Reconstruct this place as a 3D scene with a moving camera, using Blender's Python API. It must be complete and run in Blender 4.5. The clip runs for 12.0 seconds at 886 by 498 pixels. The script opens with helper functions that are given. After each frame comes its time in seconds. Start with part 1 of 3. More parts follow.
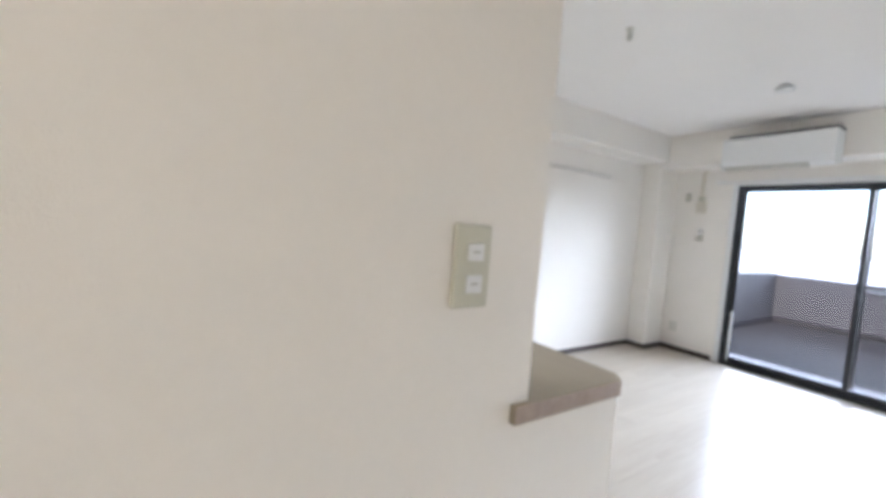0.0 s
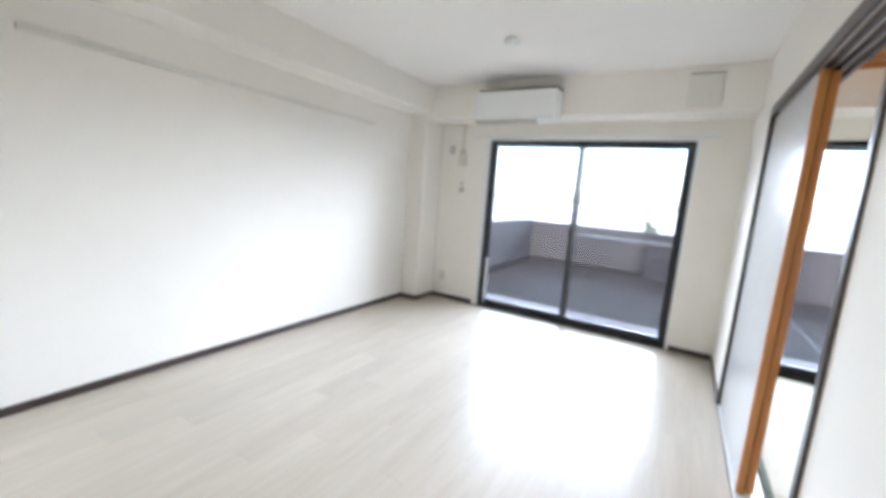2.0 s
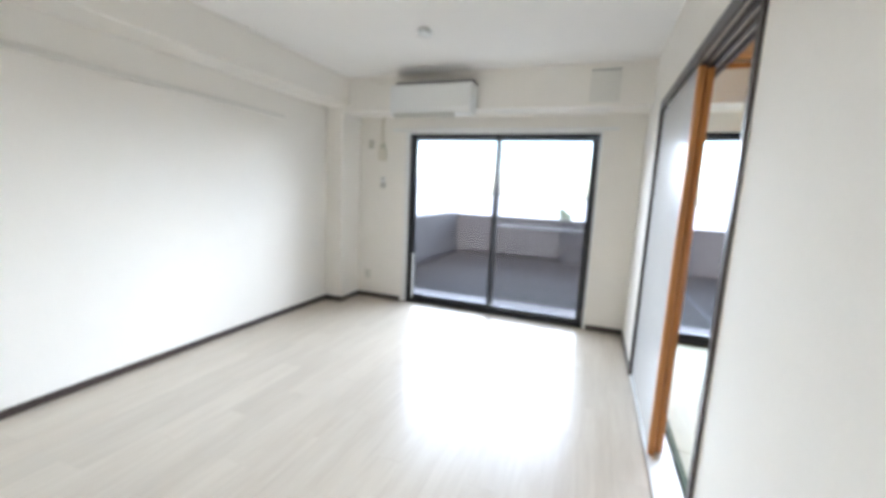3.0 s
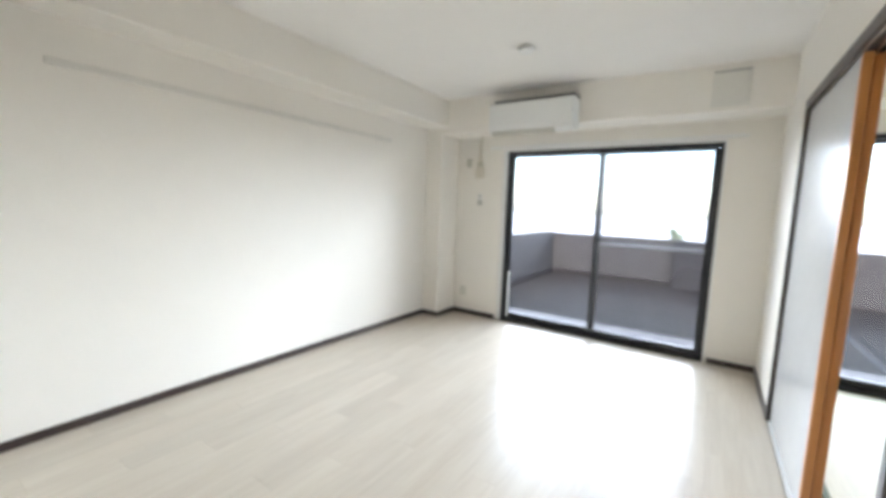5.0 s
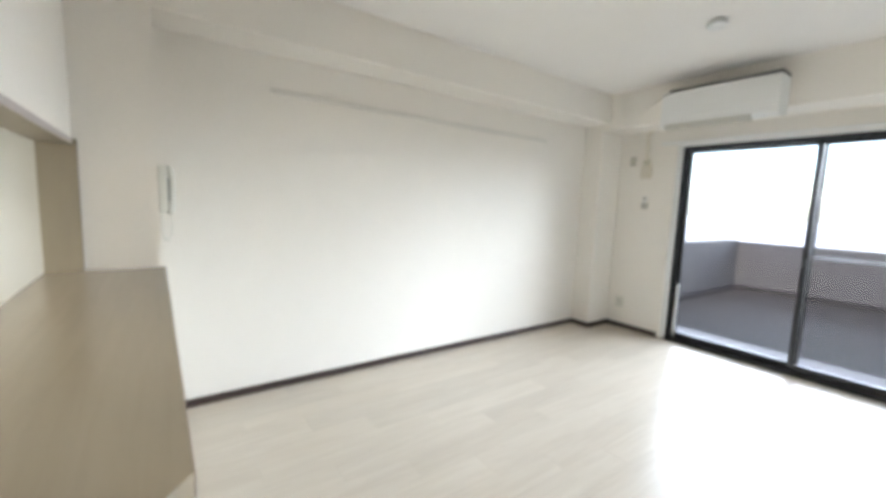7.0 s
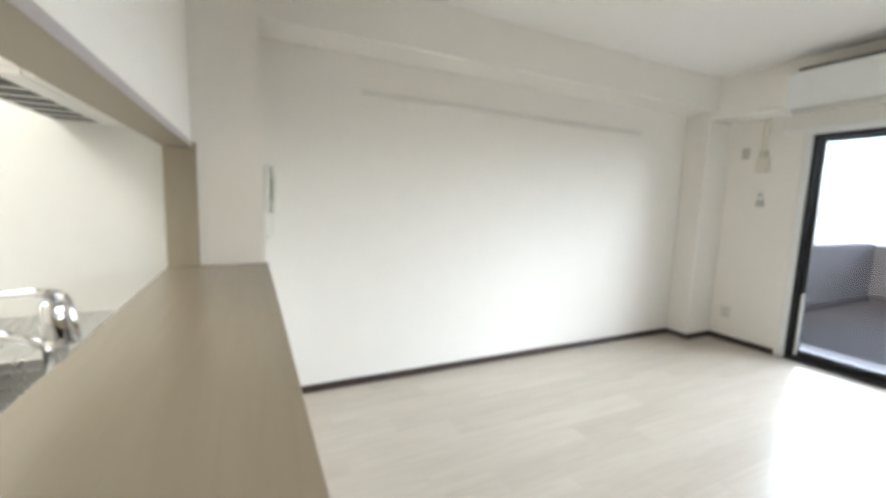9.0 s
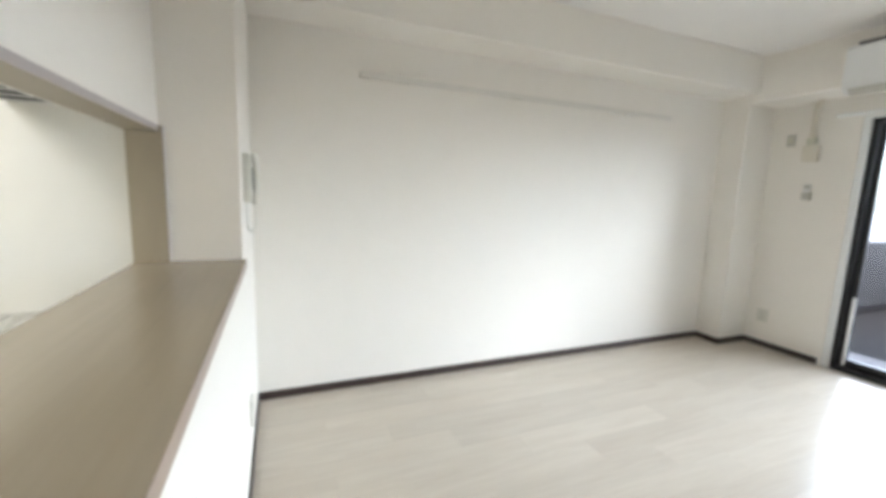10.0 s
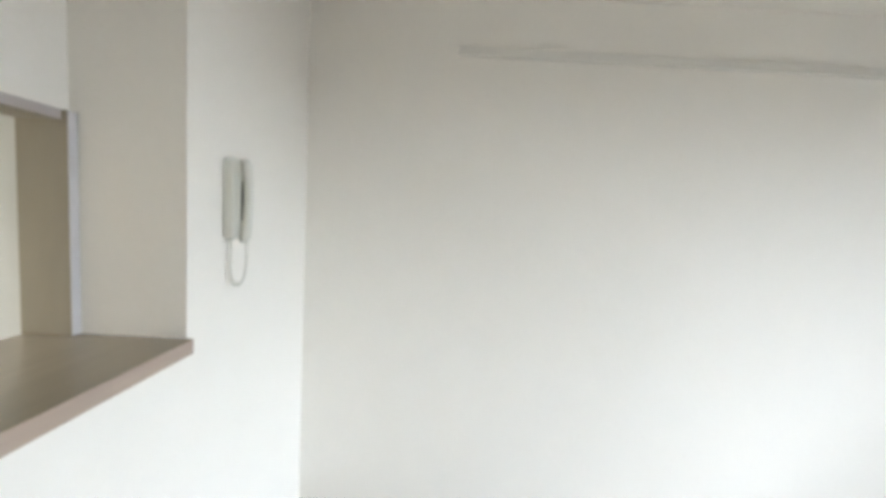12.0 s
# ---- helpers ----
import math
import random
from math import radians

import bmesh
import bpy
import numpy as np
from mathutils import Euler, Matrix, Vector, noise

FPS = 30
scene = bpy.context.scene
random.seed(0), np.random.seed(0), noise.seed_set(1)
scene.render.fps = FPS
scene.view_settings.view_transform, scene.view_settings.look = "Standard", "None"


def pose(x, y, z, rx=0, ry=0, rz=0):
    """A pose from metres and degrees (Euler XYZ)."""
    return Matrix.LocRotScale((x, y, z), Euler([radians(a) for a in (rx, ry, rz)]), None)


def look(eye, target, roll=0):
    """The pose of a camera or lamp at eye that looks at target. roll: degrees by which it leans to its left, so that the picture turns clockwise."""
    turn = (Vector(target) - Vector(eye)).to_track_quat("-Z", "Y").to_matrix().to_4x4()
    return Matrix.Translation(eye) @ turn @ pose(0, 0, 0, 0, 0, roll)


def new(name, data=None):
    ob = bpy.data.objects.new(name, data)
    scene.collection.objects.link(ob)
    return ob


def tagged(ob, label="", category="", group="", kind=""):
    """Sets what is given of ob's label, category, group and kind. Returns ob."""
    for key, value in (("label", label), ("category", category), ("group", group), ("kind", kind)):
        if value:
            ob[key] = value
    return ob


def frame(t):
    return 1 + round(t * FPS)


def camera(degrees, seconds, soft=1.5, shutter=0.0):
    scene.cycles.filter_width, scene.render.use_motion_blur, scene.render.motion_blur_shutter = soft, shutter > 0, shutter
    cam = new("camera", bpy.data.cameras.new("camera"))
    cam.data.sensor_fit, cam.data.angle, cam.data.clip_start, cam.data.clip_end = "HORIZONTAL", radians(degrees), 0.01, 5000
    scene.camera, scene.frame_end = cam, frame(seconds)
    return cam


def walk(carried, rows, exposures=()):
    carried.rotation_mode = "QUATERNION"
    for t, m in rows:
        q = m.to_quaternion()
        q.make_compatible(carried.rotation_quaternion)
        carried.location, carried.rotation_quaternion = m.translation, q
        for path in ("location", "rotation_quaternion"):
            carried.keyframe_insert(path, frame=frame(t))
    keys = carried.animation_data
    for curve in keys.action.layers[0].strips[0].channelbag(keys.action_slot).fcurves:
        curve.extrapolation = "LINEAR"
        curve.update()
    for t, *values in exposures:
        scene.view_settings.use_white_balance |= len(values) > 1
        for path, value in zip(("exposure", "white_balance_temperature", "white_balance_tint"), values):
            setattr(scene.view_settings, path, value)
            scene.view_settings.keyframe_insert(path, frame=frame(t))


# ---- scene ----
cam = camera(95.9, 12.0, soft=4.5)
PATH = [
    (0, (2.643, -0.758, 1.236), (0.978, 0.341, 1.110), 4.4),
    (0.2, (2.632, -0.660, 1.240), (1.082, 0.598, 1.127), 5.5),
    (0.4, (2.638, -0.574, 1.240), (1.258, 0.868, 1.129), 5.4),
    (0.5, (2.637, -0.545, 1.236), (1.321, 0.956, 1.119), 4.8),
    (0.7, (2.654, -0.472, 1.240), (1.490, 1.144, 1.079), 5.2),
    (0.9, (2.653, -0.400, 1.231), (1.551, 1.261, 1.073), 5.7),
    (1, (2.654, -0.371, 1.243), (1.556, 1.291, 1.057), 5.7),
    (1.2, (2.694, -0.313, 1.272), (1.690, 1.403, 1.053), 4.4),
    (1.5, (2.697, -0.220, 1.264), (1.799, 1.553, 1.040), 3.7),
    (2, (2.730, -0.064, 1.275), (1.723, 1.639, 0.985), 4.5),
    (2.5, (2.737, -0.032, 1.249), (1.981, 1.799, 0.978), 4.4),
    (2.7, (2.736, -0.005, 1.272), (2.063, 1.856, 0.983), 2.9),
    (4.5, (2.716, 0.003, 1.249), (1.749, 1.737, 1.008), 1.9),
    (5, (2.701, -0.007, 1.246), (1.599, 1.648, 1.032), 2.2),
    (5.5, (2.705, -0.002, 1.253), (1.474, 1.563, 1.064), 1.9),
    (6, (2.671, -0.002, 1.252), (1.319, 1.458, 1.047), 2.2),
    (6.5, (2.657, 0.004, 1.253), (1.181, 1.338, 1.042), 2.1),
    (7, (2.634, -0.009, 1.244), (1.021, 1.152, 1.015), 2.3),
    (7.5, (2.613, -0.020, 1.238), (0.912, 1.005, 1.004), 1.9),
    (7.7, (2.603, -0.032, 1.231), (0.869, 0.936, 0.989), 1.7),
    (9.3, (2.491, -0.045, 1.229), (0.700, 0.809, 0.978), 1.7),
    (9.5, (2.477, -0.020, 1.239), (0.701, 0.853, 0.948), 1.6),
    (10, (2.381, 0.129, 1.228), (0.552, 0.887, 0.945), 2.1),
    (10.5, (2.237, 0.301, 1.241), (0.335, 0.844, 0.941), 4.2),
    (11, (2.021, 0.402, 1.240), (0.077, 0.809, 1.007), 1.9),
    (11.2, (1.926, 0.454, 1.238), (-0.042, 0.724, 1.006), 1.5),
    (11.5, (1.789, 0.487, 1.239), (-0.202, 0.554, 1.066), 1.9),
    (12, (1.570, 0.530, 1.235), (-0.424, 0.548, 1.081), 2.9),
]
walk(cam, [(t, look(eye, target, roll)) for t, eye, target, roll in PATH], [(0, 3.32, 6100, 15), (1.0, 3.65, 6150, 12), (1.5, 3.55, 6200, 13), (2.5, 3.32, 6250, 12), (5.5, 3.3, 6600, 10), (9.5, 3.25, 6600, 10), (12, 3.15, 6500, 10)])

# world, sun and exposure
world = bpy.data.worlds.new("sky")
scene.world = world
world.use_nodes = True
wn, wl = world.node_tree.nodes, world.node_tree.links
sky = wn.new("ShaderNodeTexSky")
sky.sky_type, sky.sun_disc = "NISHITA", False
sky.sun_elevation, sky.sun_rotation = radians(50), radians(165)
sky.air_density, sky.dust_density, sky.ozone_density = 1.0, 2.0, 1.5
wl.new(sky.outputs[0], wn["Background"].inputs[0])
wn["Background"].inputs[1].default_value = 0.15
sun_data = bpy.data.lights.new("sun", "SUN")
sun_data.energy, sun_data.angle, sun_data.color = 0.6, radians(30), (1.0, 0.96, 0.9)
sun = new("sun", sun_data)
sun.matrix_world = look((0, 0, 0), (-0.166, 0.621, -0.766))
scene.view_settings.exposure = 2.7


def area_lamp(name, eye, target, w, h, watts, colour):
    data = bpy.data.lights.new(name, "AREA")
    data.shape, data.size, data.size_y, data.energy, data.color = "RECTANGLE", w, h, watts, colour
    ob = new(name, data)
    ob.matrix_world = look(eye, target)
    return ob


# bright overcast sky in front of the windows
area_lamp("window_daylight", (4.0, 62.0, 20.0), (4.0, 2.0, 12.0), 130.0, 36.0, 39500, (0.778, 0.876, 1.0))
# fill lamps added out of view to brighten the kitchen and the passage
area_lamp("kitchen_fill_light", (1.36, -1.45, 2.25), (1.36, -1.45, 0.0), 0.9, 0.9, 1.75, (0.92, 0.955, 1.0))
# no lamp known here, added behind the camera as fill
area_lamp("passage_fill_light", (2.60, -2.0, 2.25), (2.60, -2.0, 0.0), 0.5, 0.5, 0.2, (1.0, 0.97, 0.94))


# ---- mesh helpers
def add_box(bm, x0, x1, y0, y1, z0, z1, bevel=0.0, segments=2):
    made = bmesh.ops.create_cube(bm, size=1.0)["verts"]
    for v in made:
        v.co = Vector((x0 + (v.co.x + 0.5) * (x1 - x0), y0 + (v.co.y + 0.5) * (y1 - y0), z0 + (v.co.z + 0.5) * (z1 - z0)))
    if bevel > 0:
        edges = list({e for v in made for e in v.link_edges})
        bmesh.ops.bevel(bm, geom=edges, offset=bevel, segments=segments, profile=0.5, affect="EDGES", clamp_overlap=True)
    return bm


def box(x0, x1, y0, y1, z0, z1, bevel=0.0, segments=2):
    return add_box(bmesh.new(), x0, x1, y0, y1, z0, z1, bevel, segments)


def add_tube(bm, points, radius, sides=12):
    """A round tube along points; radius is one number or one for each point."""
    points = [Vector(p) for p in points]
    radii = radius if isinstance(radius, (list, tuple)) else [radius] * len(points)
    rings, side = [], None
    for i, p in enumerate(points):
        way = (points[min(i + 1, len(points) - 1)] - points[max(i - 1, 0)]).normalized()
        if side is None:
            side = way.orthogonal().normalized()
        side = (side - way * side.dot(way)).normalized()
        up = way.cross(side)
        rings.append([bm.verts.new(p + radii[i] * (math.cos(a) * side + math.sin(a) * up)) for a in (2 * math.pi * k / sides for k in range(sides))])
    for a, b in zip(rings, rings[1:]):
        for k in range(sides):
            f = bm.faces.new((a[k], a[(k + 1) % sides], b[(k + 1) % sides], b[k]))
            f.smooth = True
    bm.faces.new(list(reversed(rings[0])))
    bm.faces.new(rings[-1])
    return bm


def tube(points, radius, sides=12):
    return add_tube(bmesh.new(), points, radius, sides)


def lathe(profile, centre=(0, 0, 0), sides=32, down=False):
    """A turned body: profile rows of radius and height, from one end to the other."""
    bm = bmesh.new()
    c = Vector(centre)
    rings = []
    for r, h in profile:
        rings.append([bm.verts.new(c + Vector((r * math.cos(a), r * math.sin(a), -h if down else h))) for a in (2 * math.pi * k / sides for k in range(sides))])
    for a, b in zip(rings, rings[1:]):
        for k in range(sides):
            f = bm.faces.new((a[k], a[(k + 1) % sides], b[(k + 1) % sides], b[k]))
            f.smooth = True
    bm.faces.new(list(reversed(rings[0])))
    bm.faces.new(rings[-1])
    bmesh.ops.recalc_face_normals(bm, faces=bm.faces)
    return bm


def prism(points, axis, low, high):
    """A flat outline (list of 2-tuples) pushed along an axis from low to high."""
    bm = bmesh.new()

    def at(p, d):
        return {"x": (d, p[0], p[1]), "y": (p[0], d, p[1]), "z": (p[0], p[1], d)}[axis]
    a = [bm.verts.new(at(p, low)) for p in points]
    b = [bm.verts.new(at(p, high)) for p in points]
    n = len(points)
    for k in range(n):
        bm.faces.new((a[k], a[(k + 1) % n], b[(k + 1) % n], b[k]))
    bm.faces.new(a)
    bm.faces.new(b)
    bmesh.ops.recalc_face_normals(bm, faces=bm.faces)
    return bm


def mesh_of(name, bm, material):
    data = bpy.data.meshes.new(name)
    bm.to_mesh(data)
    bm.free()
    data.materials.append(material)
    return data


def part(name, bm, material, parent=None, label=""):
    ob = new(name, mesh_of(name, bm, material))
    if parent:
        ob.parent = parent
        ob.matrix_parent_inverse = Matrix.Translation(-parent.location)
    return tagged(ob, label)


def thing(name, label, category, x, y, z, group="", kind=""):
    ob = new(name)
    ob.location = (x, y, z)
    ob.empty_display_size = 0.05
    return tagged(ob, label, category, group, kind)


def structure(name, bm, material, label, category):
    return tagged(new(name, mesh_of(name, bm, material)), label, category, "", "structure")


# ---- materials
def material(name, colour, rough=0.5, metal=0.0, bump=0.0, scale=20.0, vary=0.06, stretch=(1, 1, 1), fine=None, coat=0.0, spec=0.5, per_object=0.0, fine_bump=0.0, spots=0.0, rough_vary=0.1):
    m = bpy.data.materials.new(name)
    m.use_nodes = True
    n, l = m.node_tree.nodes, m.node_tree.links
    b = n["Principled BSDF"]
    b.inputs["Roughness"].default_value, b.inputs["Metallic"].default_value = rough, metal
    b.inputs["Coat Weight"].default_value, b.inputs["Specular IOR Level"].default_value = coat, spec
    b.inputs["Coat Roughness"].default_value = 0.12
    tex = n.new("ShaderNodeTexCoord")
    place = n.new("ShaderNodeMapping")
    place.inputs["Scale"].default_value = stretch
    l.new(tex.outputs["Object"], place.inputs[0])
    big = n.new("ShaderNodeTexNoise")
    big.inputs["Scale"].default_value, big.inputs["Detail"].default_value = scale * 0.12, 3
    small = n.new("ShaderNodeTexNoise")
    small.inputs["Scale"].default_value, small.inputs["Detail"].default_value = scale, 6
    l.new(place.outputs[0], big.inputs[0])
    l.new(place.outputs[0], small.inputs[0])
    mix = n.new("ShaderNodeMix")
    mix.data_type = "FLOAT"
    mix.inputs[0].default_value = 0.55
    l.new(big.outputs[0], mix.inputs[2])
    l.new(small.outputs[0], mix.inputs[3])
    ramp = n.new("ShaderNodeMapRange")
    ramp.inputs["From Min"].default_value, ramp.inputs["From Max"].default_value = 0.3, 0.7
    ramp.inputs["To Min"].default_value, ramp.inputs["To Max"].default_value = 1 - vary, 1 + vary
    l.new(mix.outputs[0], ramp.inputs[0])
    value = ramp.outputs[0]
    if per_object:
        info = n.new("ShaderNodeObjectInfo")
        r2 = n.new("ShaderNodeMapRange")
        r2.inputs["To Min"].default_value, r2.inputs["To Max"].default_value = 1 - per_object, 1 + per_object
        l.new(info.outputs["Random"], r2.inputs[0])
        mul = n.new("ShaderNodeMath")
        mul.operation = "MULTIPLY"
        l.new(value, mul.inputs[0])
        l.new(r2.outputs[0], mul.inputs[1])
        value = mul.outputs[0]
    tint = n.new("ShaderNodeVectorMath")
    tint.operation = "SCALE"
    tint.inputs[0].default_value = colour
    l.new(value, tint.inputs["Scale"])
    l.new(tint.outputs[0], b.inputs["Base Color"])
    rr = n.new("ShaderNodeMapRange")
    rr.inputs["From Min"].default_value, rr.inputs["From Max"].default_value = 0.3, 0.7
    rr.inputs["To Min"].default_value, rr.inputs["To Max"].default_value = rough * (1 - rough_vary), min(1, rough * (1 + rough_vary))
    l.new(mix.outputs[0], rr.inputs[0])
    l.new(rr.outputs[0], b.inputs["Roughness"])
    if bump:
        fine_tex = n.new("ShaderNodeTexNoise")
        fine_tex.inputs["Scale"].default_value, fine_tex.inputs["Detail"].default_value = fine or scale * 4, 4
        l.new(place.outputs[0], fine_tex.inputs[0])
        bp = n.new("ShaderNodeBump")
        bp.inputs["Strength"].default_value, bp.inputs["Distance"].default_value = 0.5, bump
        l.new(fine_tex.outputs[0], bp.inputs["Height"])
        l.new(bp.outputs[0], b.inputs["Normal"])
    return m


def plank_material(name, light, dark, rough, per_object=0.04, stretch=(1.0, 0.07, 1.0)):
    """Wood print with long grain along y (or as stretch says), plus blotches from plank to plank."""
    m = bpy.data.materials.new(name)
    m.use_nodes = True
    n, l = m.node_tree.nodes, m.node_tree.links
    b = n["Principled BSDF"]
    tex = n.new("ShaderNodeTexCoord")
    info = n.new("ShaderNodeObjectInfo")
    shift = n.new("ShaderNodeVectorMath")
    shift.operation = "MULTIPLY_ADD"
    shift.inputs[1].default_value = (7, 13, 3)
    l.new(info.outputs["Random"], shift.inputs[0])
    l.new(tex.outputs["Object"], shift.inputs[2])
    place = n.new("ShaderNodeMapping")
    place.inputs["Scale"].default_value = stretch
    l.new(shift.outputs[0], place.inputs[0])
    grain = n.new("ShaderNodeTexNoise")
    grain.inputs["Scale"].default_value, grain.inputs["Detail"].default_value, grain.inputs["Distortion"].default_value = 55, 7, 0.6
    l.new(place.outputs[0], grain.inputs[0])
    broad = n.new("ShaderNodeTexNoise")
    broad.inputs["Scale"].default_value, broad.inputs["Detail"].default_value = 9, 3
    l.new(place.outputs[0], broad.inputs[0])
    mix = n.new("ShaderNodeMix")
    mix.data_type = "FLOAT"
    mix.inputs[0].default_value = 0.5
    l.new(grain.outputs[0], mix.inputs[2])
    l.new(broad.outputs[0], mix.inputs[3])
    ramp = n.new("ShaderNodeValToRGB")
    ramp.color_ramp.elements[0].position, ramp.color_ramp.elements[0].color = 0.36, (*dark, 1)
    ramp.color_ramp.elements[1].position, ramp.color_ramp.elements[1].color = 0.62, (*light, 1)
    l.new(mix.outputs[0], ramp.inputs[0])
    r2 = n.new("ShaderNodeMapRange")
    r2.inputs["To Min"].default_value, r2.inputs["To Max"].default_value = 1 - per_object, 1 + per_object
    l.new(info.outputs["Random"], r2.inputs[0])
    tint = n.new("ShaderNodeVectorMath")
    tint.operation = "SCALE"
    l.new(ramp.outputs[0], tint.inputs[0])
    l.new(r2.outputs[0], tint.inputs["Scale"])
    l.new(tint.outputs[0], b.inputs["Base Color"])
    rr = n.new("ShaderNodeMapRange")
    rr.inputs["To Min"].default_value, rr.inputs["To Max"].default_value = rough * 0.85, rough * 1.2
    l.new(broad.outputs[0], rr.inputs[0])
    l.new(rr.outputs[0], b.inputs["Roughness"])
    bp = n.new("ShaderNodeBump")
    bp.inputs["Strength"].default_value, bp.inputs["Distance"].default_value = 0.3, 0.0006
    l.new(grain.outputs[0], bp.inputs["Height"])
    l.new(bp.outputs[0], b.inputs["Normal"])
    return m


def glass_material(name, tint):
    m = bpy.data.materials.new(name)
    m.use_nodes = True
    n, l = m.node_tree.nodes, m.node_tree.links
    n.remove(n["Principled BSDF"])
    clear, gloss, mix, fres = (n.new(k) for k in ("ShaderNodeBsdfTransparent", "ShaderNodeBsdfGlossy", "ShaderNodeMixShader", "ShaderNodeFresnel"))
    clear.inputs[0].default_value = (*tint, 1)
    gloss.inputs["Roughness"].default_value = 0.01
    fres.inputs[0].default_value = 1.45
    l.new(fres.outputs[0], mix.inputs[0])
    l.new(clear.outputs[0], mix.inputs[1])
    l.new(gloss.outputs[0], mix.inputs[2])
    l.new(mix.outputs[0], n["Material Output"].inputs[0])
    return m


M_WALL = material("wallpaper", (0.88, 0.838, 0.768), 0.85, bump=0.0012, scale=60, vary=0.015, fine=420)
M_CEIL = material("ceiling_paper", (0.89, 0.862, 0.822), 0.9, bump=0.001, scale=50, vary=0.015, fine=380)
M_FLOOR = plank_material("pale_wood_floor", (0.65, 0.585, 0.49), (0.58, 0.51, 0.42), 0.24)
M_FLOOR.node_tree.nodes["Principled BSDF"].inputs["Specular IOR Level"].default_value = 0.32
M_SUB = material("subfloor", (0.42, 0.35, 0.27), 0.8, vary=0.1)
M_BASE = material("dark_brown_trim", (0.045, 0.03, 0.026), 0.35, scale=60, vary=0.15, stretch=(1, 1, 4))
M_BLACK = material("black_aluminium", (0.018, 0.018, 0.02), 0.35, metal=0.3, scale=40, vary=0.15)
M_GLASS = glass_material("window_glass", (0.88, 0.88, 0.885))
M_COUNTER = plank_material("counter_laminate", (0.345, 0.292, 0.215), (0.32, 0.27, 0.197), 0.2, 0.0, (0.07, 1.0, 1.0))
M_EDGE = plank_material("counter_edge", (0.42, 0.325, 0.26), (0.32, 0.24, 0.19), 0.4, 0.0, (0.12, 1.0, 1.0))
M_FRAME = material("opening_frame_laminate", (0.36, 0.315, 0.235), 0.45, scale=30, vary=0.06, stretch=(1, 1, 0.2))
# lighter copy of the frame edge, the jambs' light put into its colour
M_FRAME2_LIT = material("opening_frame_edge_lit", (0.60, 0.575, 0.57), 0.4, scale=30, vary=0.05)
M_FRAME2 = material("opening_frame_edge", (0.46, 0.41, 0.39), 0.45, scale=30, vary=0.06)
M_WHITE = material("white_plastic", (0.82, 0.82, 0.80), 0.35, scale=80, vary=0.015)
M_IVORY = material("ivory_plastic", (0.60, 0.585, 0.47), 0.4, scale=80, vary=0.02)
M_GREY = material("grey_plastic", (0.50, 0.485, 0.43), 0.45, scale=80, vary=0.05)
M_DARK = material("dark_recess", (0.03, 0.03, 0.032), 0.6, scale=80, vary=0.1)
M_ORANGE = material("orange_wood", (0.50, 0.205, 0.06), 0.4, scale=90, vary=0.16, stretch=(1, 1, 0.05), bump=0.0005)
M_CEDAR = material("cedar_ceiling_wood", (0.55, 0.27, 0.10), 0.5, scale=70, vary=0.16, stretch=(1, 0.05, 1), bump=0.0005)
M_DOOR = material("grey_door_sheet", (0.62, 0.62, 0.61), 0.2, scale=25, vary=0.02)
M_KITCHEN = material("cream_kitchen_panel", (0.80, 0.81, 0.775), 0.22, scale=12, vary=0.02)
M_STEEL = material("brushed_steel", (0.62, 0.62, 0.61), 0.28, metal=1.0, scale=90, vary=0.05, stretch=(0.1, 1, 1))
M_BEIGE = material("cream_duct", (0.74, 0.69, 0.58), 0.5, scale=60, vary=0.04)
M_VENT = material("aged_white_panel", (0.78, 0.755, 0.69), 0.6, scale=30, vary=0.03)
M_RAIL = material("wall_coloured_rail", (0.78, 0.75, 0.685), 0.55, scale=60, vary=0.04)
M_BAR = material("grey_aluminium", (0.26, 0.265, 0.275), 0.4, metal=0.5, scale=60, vary=0.04)
M_MESH = glass_material("insect_mesh", (0.93, 0.93, 0.93))
M_MESH.node_tree.links.new(M_MESH.node_tree.nodes["Transparent BSDF"].outputs[0], M_MESH.node_tree.nodes["Material Output"].inputs[0])
# glow of the two ceiling lights that are added out of view
M_LAMP = material("unseen_lamp_diffuser", (0.9, 0.88, 0.82), 0.5, vary=0.01)
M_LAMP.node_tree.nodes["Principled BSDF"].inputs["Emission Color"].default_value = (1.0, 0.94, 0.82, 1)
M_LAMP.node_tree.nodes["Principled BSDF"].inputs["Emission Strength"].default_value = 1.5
M_PHONE = material("pale_ivory_plastic", (0.72, 0.70, 0.62), 0.4, scale=80, vary=0.02)
M_SLOT = material("grey_brown_gap_shade", (0.16, 0.15, 0.12), 0.6, scale=80, vary=0.1)
M_CHROME = material("chrome", (0.75, 0.76, 0.78), 0.08, metal=1.0, scale=60, vary=0.03)
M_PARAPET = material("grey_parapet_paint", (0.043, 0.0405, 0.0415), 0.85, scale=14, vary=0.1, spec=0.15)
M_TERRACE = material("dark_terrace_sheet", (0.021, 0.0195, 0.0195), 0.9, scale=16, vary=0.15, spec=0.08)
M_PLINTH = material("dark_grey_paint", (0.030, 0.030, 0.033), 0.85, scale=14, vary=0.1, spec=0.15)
M_CURB = material("pale_concrete_step", (0.145, 0.128, 0.124), 0.85, scale=25, vary=0.1, spec=0.2)
M_TATAMI = material("tatami_straw", (0.50, 0.50, 0.36), 0.65, scale=120, vary=0.12, stretch=(1, 0.08, 1), bump=0.001)
M_TATAMI_EDGE = material("tatami_border_cloth", (0.10, 0.14, 0.09), 0.8, scale=150, vary=0.1)
